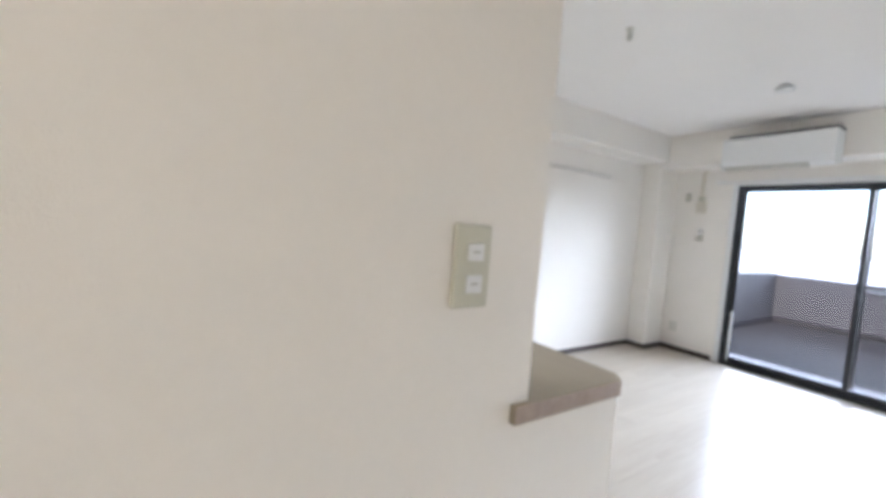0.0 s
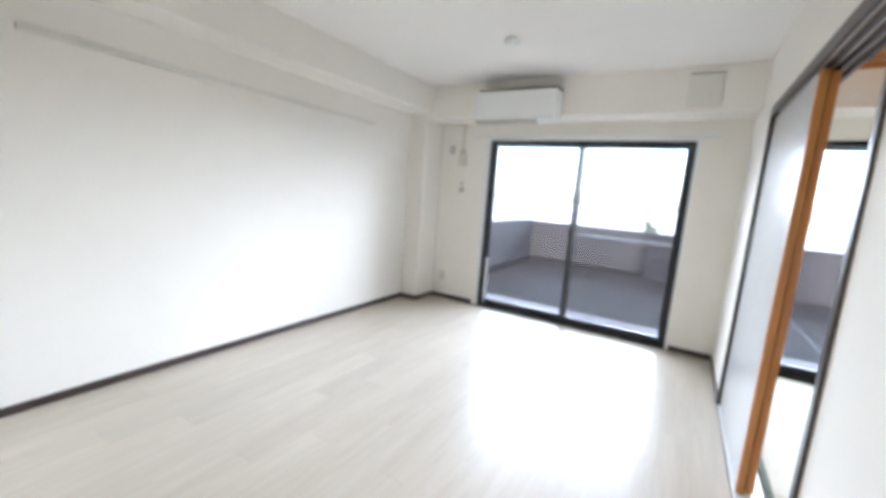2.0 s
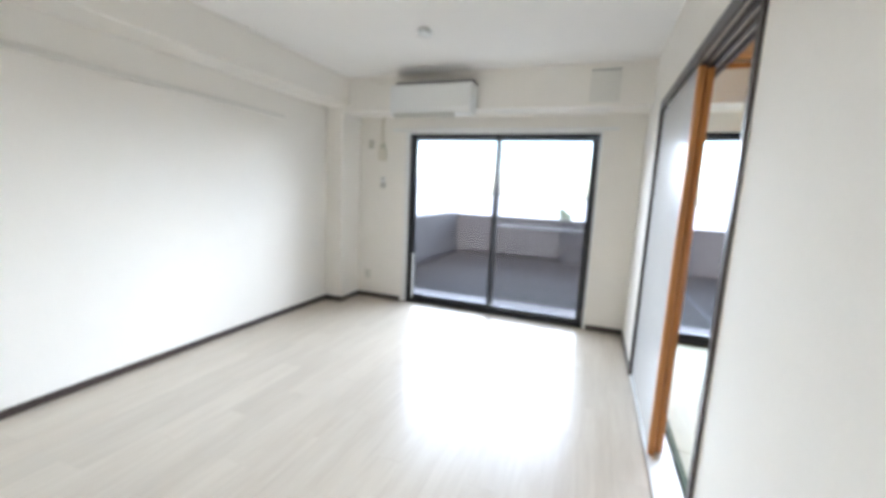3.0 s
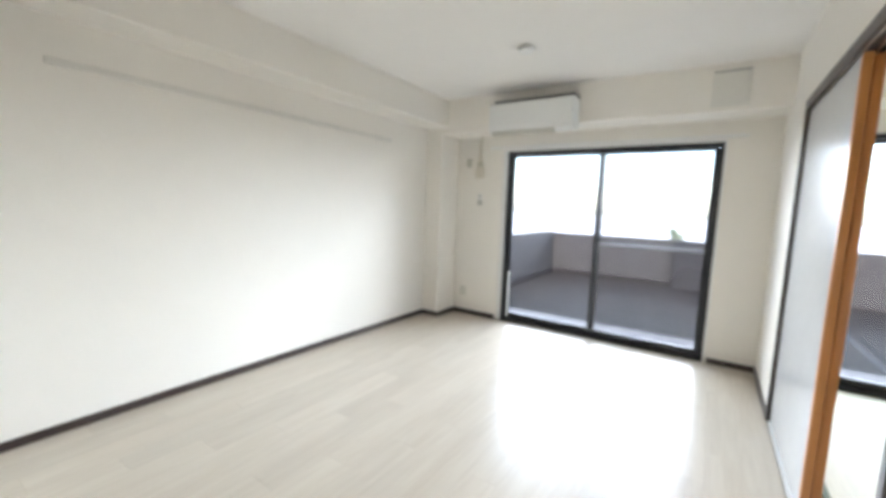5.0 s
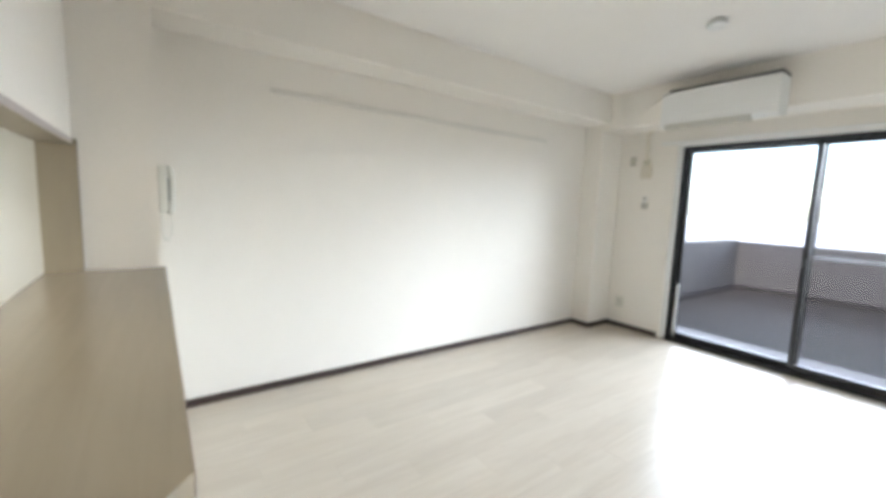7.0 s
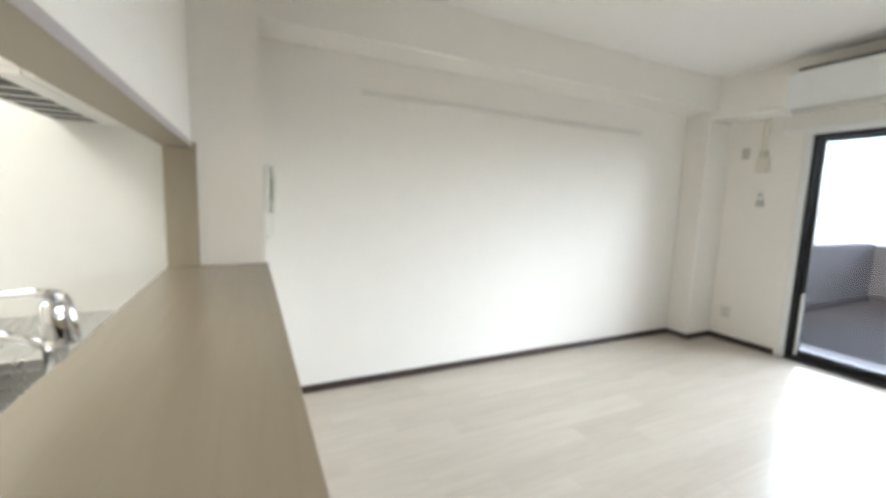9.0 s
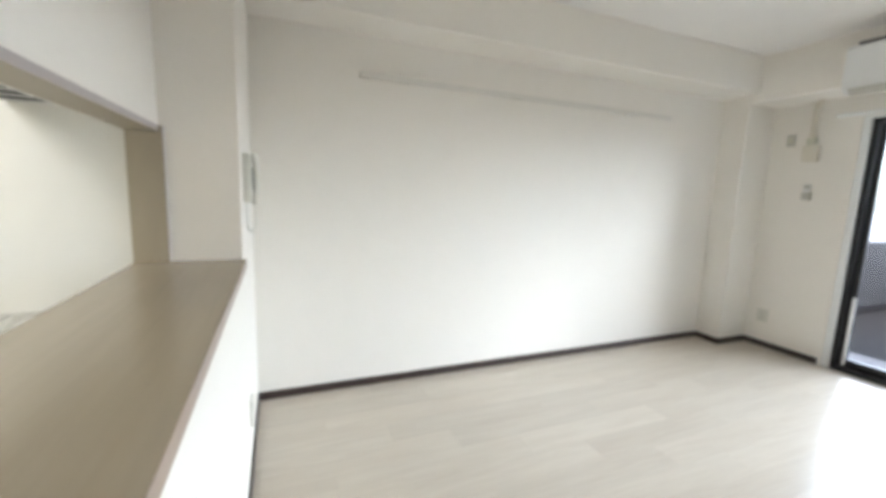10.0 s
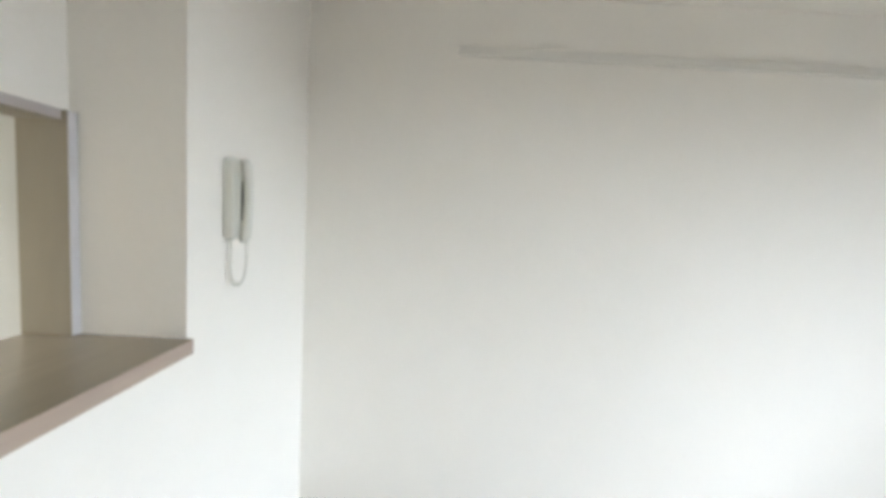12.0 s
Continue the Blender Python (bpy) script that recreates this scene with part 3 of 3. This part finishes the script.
part("display", box(0.499, 0.535, ROOM_Y - 0.0215, ROOM_Y - 0.0202, 1.354, 1.384, 0.0005, 1), M_GREY, remote, "grey display")

box1 = thing("junction_box", "small grey socket box high beside the window", "junction box", 0.345, ROOM_Y, 1.70)
part("cover", box(0.330, 0.386, ROOM_Y - 0.02, ROOM_Y - 0.0005, 1.695, 1.785, 0.004), M_GREY, box1)
part("face", box(0.339, 0.377, ROOM_Y - 0.0235, ROOM_Y - 0.0202, 1.712, 1.768, 0.001, 1), M_IVORY, box1)

duct = thing("pipe_duct", "beige air conditioner pipe duct ending in a wall box", "pipe duct", 0.49, ROOM_Y, 1.60)
part("box", box(0.457, 0.558, ROOM_Y - 0.045, ROOM_Y - 0.0005, 1.565, 1.69, 0.008), M_BEIGE, duct)
part("socket", box(0.474, 0.532, ROOM_Y - 0.040, ROOM_Y - 0.0005, 1.6905, 1.75, 0.006), M_IVORY, duct)
part("pipe", tube([(0.503, ROOM_Y - 0.025, 1.74), (0.503, ROOM_Y - 0.025, 1.93), (0.508, ROOM_Y - 0.03, 1.985), (0.55, ROOM_Y - 0.05, 2.035), (0.64, ROOM_Y - 0.14, 2.062), (0.80, 3.70, 2.066), (0.92, 3.615, 2.064)], 0.017, 14), M_BEIGE, duct, "cream taped pipe")

# ---- intercom handset
phone = thing("intercom", "ivory wall intercom handset with a coiled cord on the pillar", "intercom", 0.552, 0.0, 1.155)
part("base", box(0.5433, 0.5950, 0.0004, 0.0281, 1.1570, 1.3550, 0.006, 3), M_PHONE, phone)
part("cradle", box(0.5464, 0.5889, 0.0282, 0.0335, 1.1690, 1.3440, 0.003), M_PHONE, phone)
bm = bmesh.new()
add_tube(bm, [(0.5646, 0.0374, 1.1490), (0.5646, 0.0421, 1.1690), (0.5646, 0.0468, 1.2040), (0.5646, 0.0499, 1.2540), (0.5646, 0.0476, 1.3040), (0.5646, 0.0421, 1.3370), (0.5646, 0.0374, 1.3540)], [0.010, 0.015, 0.012, 0.011, 0.012, 0.015, 0.010], 16)
part("handset", bm, M_PHONE, phone)
# solid block coloured as the shade between handset and cradle
part("grip_gap_shade", box(0.5555, 0.5718, 0.0339, 0.0382, 1.2040, 1.2990, 0.001, 1), M_SLOT, phone, "dark block for the shade in the gap behind the handset grip")
coil = []
base = [Vector((0.5737, 0.0094, 1.1560)), Vector((0.5752, 0.0094, 1.1090)), Vector((0.5760, 0.0109, 1.0640)), Vector((0.5752, 0.0187, 1.0430)), Vector((0.5707, 0.0328, 1.0430)), Vector((0.5661, 0.0429, 1.0640)), Vector((0.5623, 0.0452, 1.1040)), Vector((0.5585, 0.0421, 1.1470))]
steps = 190
for i in range(steps + 1):
    u = i / steps * (len(base) - 1)
    k = min(int(u), len(base) - 2)
    p = base[k].lerp(base[k + 1], u - k)
    a = i / steps * 2 * math.pi * 24
    coil.append(p + Vector((0.0045 * math.cos(a), 0.0025 * math.sin(a), 0.0045 * math.sin(a))))
part("cord", tube(coil, 0.0016, 6), M_PHONE, phone, "ivory coiled cord")

# ---- insect screen and door guard at the window
screen = thing("insect_screen", "sliding insect screen outside the balcony window", "insect screen", 2.27, ROOM_Y + 0.14, 0.02)
y0, y1 = ROOM_Y + 0.134, ROOM_Y + 0.146
part("frame", box(1.79, 1.808, y0, y1, 0.026, 1.815, 0.002, 1), M_BLACK, screen)
part("frame", box(2.69, 2.708, y0, y1, 0.026, 1.815, 0.002, 1), M_BLACK, screen)
part("frame", box(1.8085, 2.6895, y0, y1, 0.026, 0.046, 0.002, 1), M_BLACK, screen)
part("frame", box(1.8085, 2.6895, y0, y1, 1.795, 1.815, 0.002, 1), M_BLACK, screen)
part("crossbar", box(1.8085, 2.6895, y0 - 0.002, y1, 0.925, 0.951, 0.003), M_BAR, screen, "grey aluminium crossbar")
mesh_sheet = part("mesh", box(1.8085, 2.6895, y0 + 0.005, y0 + 0.0056, 0.047, 1.794), M_MESH, screen, "fine grey insect mesh")
mesh_sheet.visible_shadow = False
guard = thing("door_guard", "white plastic guard strip at the foot of the window sash", "guard strip", 0.874, ROOM_Y + 0.08, 0.035)
part("strip", box(0.864, 0.884, ROOM_Y + 0.071, ROOM_Y + 0.0845, 0.0345, 0.557, 0.004), M_WHITE, guard)

# ---- kitchen things
sink = thing("kitchen_worktop", "steel kitchen worktop with a sunken basin behind the counter", "worktop", 1.35, -0.6, 0.76)
bm = bmesh.new()
add_box(bm, 0.7385, 1.20, -0.93, -0.3275, 0.77, 0.80, 0.004)
add_box(bm, 1.75, 2.0615, -0.93, -0.3275, 0.77, 0.80, 0.004)
add_box(bm, 1.2005, 1.7495, -0.44, -0.3275, 0.77, 0.80, 0.004)
add_box(bm, 1.2005, 1.7495, -0.93, -0.86, 0.77, 0.80, 0.004)
part("top", bm, M_STEEL, sink)
bm = bmesh.new()
add_box(bm, 1.19, 1.76, -0.87, -0.43, 0.60, 0.605)
add_box(bm, 1.19, 1.1995, -0.87, -0.43, 0.6052, 0.7695)
add_box(bm, 1.7505, 1.76, -0.87, -0.43, 0.6052, 0.7695)
add_box(bm, 1.1997, 1.7503, -0.4395, -0.43, 0.6052, 0.7695)
add_box(bm, 1.1997, 1.7503, -0.87, -0.8605, 0.6052, 0.7695)
part("basin", bm, M_STEEL, sink)
part("backsplash", box(0.7385, 2.0615, -0.3315, -0.3277, 0.8005, 0.893, 0.001, 1), M_STEEL, sink)

cab = thing("base_cabinet", "cream kitchen base cabinet under the steel worktop", "cabinet", 1.35, -0.65, 0.0)
part("body", box(0.7395, 2.0605, -0.88, -0.33, 0.09, 0.595, 0.003, 1), M_KITCHEN, cab)
part("plinth", box(0.7395, 2.0605, -0.83, -0.34, 0.0, 0.0895), M_DARK, cab)
for k in range(3):
    d = part("door", box(0.745 + 0.438 * k, 0.745 + 0.438 * k + 0.431, -0.899, -0.8805, 0.10, 0.755, 0.003), M_KITCHEN, cab)
    part("handle", box(0.83 + 0.438 * k, 1.01 + 0.438 * k, -0.912, -0.8995, 0.70, 0.715, 0.003), M_STEEL, d)

tap = thing("kitchen_tap", "chrome single-lever kitchen tap behind the counter", "tap", 1.455, -0.385, 0.80)
cx, cy = 1.44, -0.42
part("base_ring", lathe([(0.034, 0.0005), (0.034, 0.006), (0.027, 0.014)], (cx, cy, 0.80), 28), M_CHROME, tap)
part("body", lathe([(0.021, 0.0142), (0.0205, 0.10), (0.022, 0.15), (0.022, 0.185), (0.018, 0.196), (0.009, 0.199)], (cx, cy, 0.80), 28), M_CHROME, tap)
part("lever", tube([(cx - 0.005, cy + 0.012, 1.008), (cx - 0.01, cy - 0.03, 1.014), (cx - 0.02, cy - 0.085, 1.010), (cx - 0.03, cy - 0.14, 1.002)], [0.010, 0.010, 0.008, 0.006], 14), M_CHROME, tap)
part("spout", tube([(cx, cy - 0.015, 0.905), (cx - 0.03, cy - 0.09, 0.925), (cx - 0.06, cy - 0.17, 0.945), (cx - 0.065, cy - 0.185, 0.938), (cx - 0.067, cy - 0.19, 0.915)], [0.010, 0.009, 0.009, 0.009, 0.010], 14), M_CHROME, tap)
part("lever_base", tube([(cx - 0.004, cy + 0.014, 1.008), (cx - 0.004, cy + 0.022, 0.995), (cx - 0.004, cy + 0.030, 0.935), (cx - 0.004, cy + 0.032, 0.905)], [0.008, 0.010, 0.010, 0.009], 16), M_CHROME, tap)
part("collar", lathe([(0.0228, 0.10), (0.0228, 0.118)], (cx, cy, 0.80), 28), M_CHROME, tap)

hood = thing("range_hood", "white slim range hood with dark louvred slots underneath", "range hood", 1.05, -0.47, 1.44)
part("body", box(0.7385, 1.40, -0.62, -0.3285, 1.462, 1.70, 0.004), M_WHITE, hood)
for y0, y1 in ((-0.62, -0.606), (-0.498, -0.452), (-0.449, -0.390), (-0.387, -0.3285)):
    part("under_panel", box(0.7385, 1.40, y0, y1, 1.448, 1.4615, 0.003, 2), M_WHITE, hood)
for x0, x1 in ((0.7385, 0.748), (1.375, 1.40)):
    part("rim", box(x0, x1, -0.6055, -0.4985, 1.448, 1.4615, 0.002, 1), M_WHITE, hood)
part("filter_recess", box(0.7485, 1.3745, -0.6055, -0.4985, 1.4495, 1.4615), M_DARK, hood, "dark recessed slot band")
for k in range(6):
    part("slot_bar", box(0.765 + 0.095 * k, 0.780 + 0.095 * k, -0.6055, -0.4985, 1.4482, 1.4493, 0.0003, 1), M_WHITE, hood)


# Unseen fixture, added to go with a fill lamp.
def unseen_ceiling_light(x, y, label):
    t = thing("unseen_ceiling_light", label, "ceiling light", x, y, CEIL)
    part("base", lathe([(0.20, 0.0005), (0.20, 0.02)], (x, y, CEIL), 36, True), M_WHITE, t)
    part("diffuser", lathe([(0.22, 0.0205), (0.22, 0.05), (0.19, 0.08), (0.08, 0.092)], (x, y, CEIL), 36, True), M_LAMP, t, "glowing milky diffuser of an added lamp")
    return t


# kitchen light assumed from the glow on its wall, passage light pure fill
unseen_ceiling_light(1.36, -1.45, "round lit milky ceiling light added unseen in the kitchen")
unseen_ceiling_light(2.60, -2.0, "round lit milky ceiling light added unseen in the passage as fill")

# ---- tatami room things
for i in range(3):
    for j in range(2):
        x, y = ROOM_X + 0.135 + 0.888 * i, 0.43 + 1.785 * j
        t = thing("tatami_mat", "pale green straw tatami mat with dark cloth borders", "tatami mat", x + 0.44, y + 0.88, -0.03, "tatami mats on the floor")
        part("mat", box(x + 0.028, x + 0.856, y, y + 1.78, -0.0298, 0.004, 0.002, 1), M_TATAMI, t)
        for a in (x, x + 0.8565):
            part("border", box(a, a + 0.0275, y, y + 1.78, -0.0298, 0.005, 0.002, 1), M_TATAMI_EDGE, t)
bm = bmesh.new()
for k in range(8):
    add_box(bm, ROOM_X + 0.121 + 0.345 * k, ROOM_X + 0.121 + 0.345 * k + 0.338, -0.2, BEAM_Y - 0.001, 2.315, 2.327)
for k in range(9):
    add_box(bm, ROOM_X + 0.121, 5.899, 0.0 + 0.44 * k, 0.024 + 0.44 * k, 2.300, 2.3148)
structure("ceiling_tatami", bm, M_CEDAR, "orange cedar board ceiling with thin battens", "ceiling")
structure("trim", box(ROOM_X + 0.121, 5.899, BEAM_Y - 0.022, BEAM_Y - 0.0005, 2.262, 2.2998, 0.002, 1), M_ORANGE, "orange wood cornice under the board ceiling", "cornice")

# ---- distance
def tree(x, y, ground, height, radius):
    t = thing("tree", "small green broadleaf tree in the town", "tree", x, y, ground)
    rnd = random.Random(4)
    part("trunk", tube([(x, y, ground), (x + 0.1, y, ground + height * 0.4), (x - 0.05, y, ground + height * 0.75), (x, y, ground + height * 0.95)], [0.22, 0.16, 0.1, 0.04], 10), M_BARK, t)
    bm = bmesh.new()
    clumps = [(Vector((rnd.uniform(-0.7, 0.7) * radius, rnd.uniform(-0.7, 0.7) * radius, height - 2.4 * radius * rnd.random() ** 0.8 - 0.3)), rnd.uniform(0.3, 0.55) * radius) for _ in range(16)]
    for c, r in clumps:
        add_tube(bm, [(x, y, ground + c.z - r * 1.6), (x + c.x * 0.6, y + c.y * 0.6, ground + c.z - r * 0.5), (x + c.x, y + c.y, ground + c.z)], [0.05, 0.03, 0.012], 5)
    part("limbs", bm, M_BARK, t)
    bm = bmesh.new()
    for _ in range(6000):
        c, r = clumps[rnd.randrange(len(clumps))]
        d = Vector((rnd.gauss(0, 1), rnd.gauss(0, 1), rnd.gauss(0, 1))).normalized() * r * rnd.random() ** 0.4
        p = Vector((x, y, ground)) + c + d
        u = Vector((rnd.gauss(0, 1), rnd.gauss(0, 1), rnd.gauss(0, 0.6))).normalized() * 0.15
        v = u.orthogonal().normalized() * 0.09
        bm.faces.new([bm.verts.new(p + w) for w in (-u, v, u, -v)])
    part("crown", bm, M_LEAF, t)
    return t


tree(-0.9, 60.0, -12.0, 12.0, 0.85)


def street_lamp(x, y, top, reach):
    t = thing("street_lamp", "thin grey street lamp pole with a side arm", "street lamp", x, y, -12.0)
    part("pole", tube([(x, y, -12.0), (x, y, -4.0), (x, y, top)], [0.12, 0.10, 0.08], 12), M_BAR, t)
    part("arm", tube([(x, y, top - 0.06), (x + reach * 0.5, y, top), (x + reach, y, top)], 0.05, 8), M_BAR, t)
    part("head", box(x + reach - 0.42, x + reach, y - 0.12, y + 0.12, top - 0.28, top - 0.031, 0.03), M_BAR, t)
    return t


street_lamp(-10.75, 30.0, 2.34, 1.6)

# ---- floor planks
plank_w, plank_l = 0.1545, 0.909
shared = {}
column = 0
rnd = random.Random(7)
x = 0.0005
while x < ROOM_X + 0.0:
    w = min(plank_w, ROOM_X - 0.0005 - x)
    if w < 0.01:
        break
    y = BACK_Y - (0.0, 0.606, 0.303)[column % 3]
    while y < ROOM_Y - 0.001:
        y0, y1 = max(y, BACK_Y), min(y + plank_l, ROOM_Y - 0.0005)
        if y1 - y0 > 0.01:
            key = (round(w, 4), round(y1 - y0, 3))
            if key not in shared:
                shared[key] = mesh_of("plank", box(0.00012, w - 0.00012, 0.00012, y1 - y0 - 0.00012, -0.0115, 0.0, 0.0004, 1), M_FLOOR)
            ob = new("plank", shared[key])
            ob.location = (x, y0, 0.0)
            ob.parent = floor
        y += plank_l
    x += plank_w
    column += 1
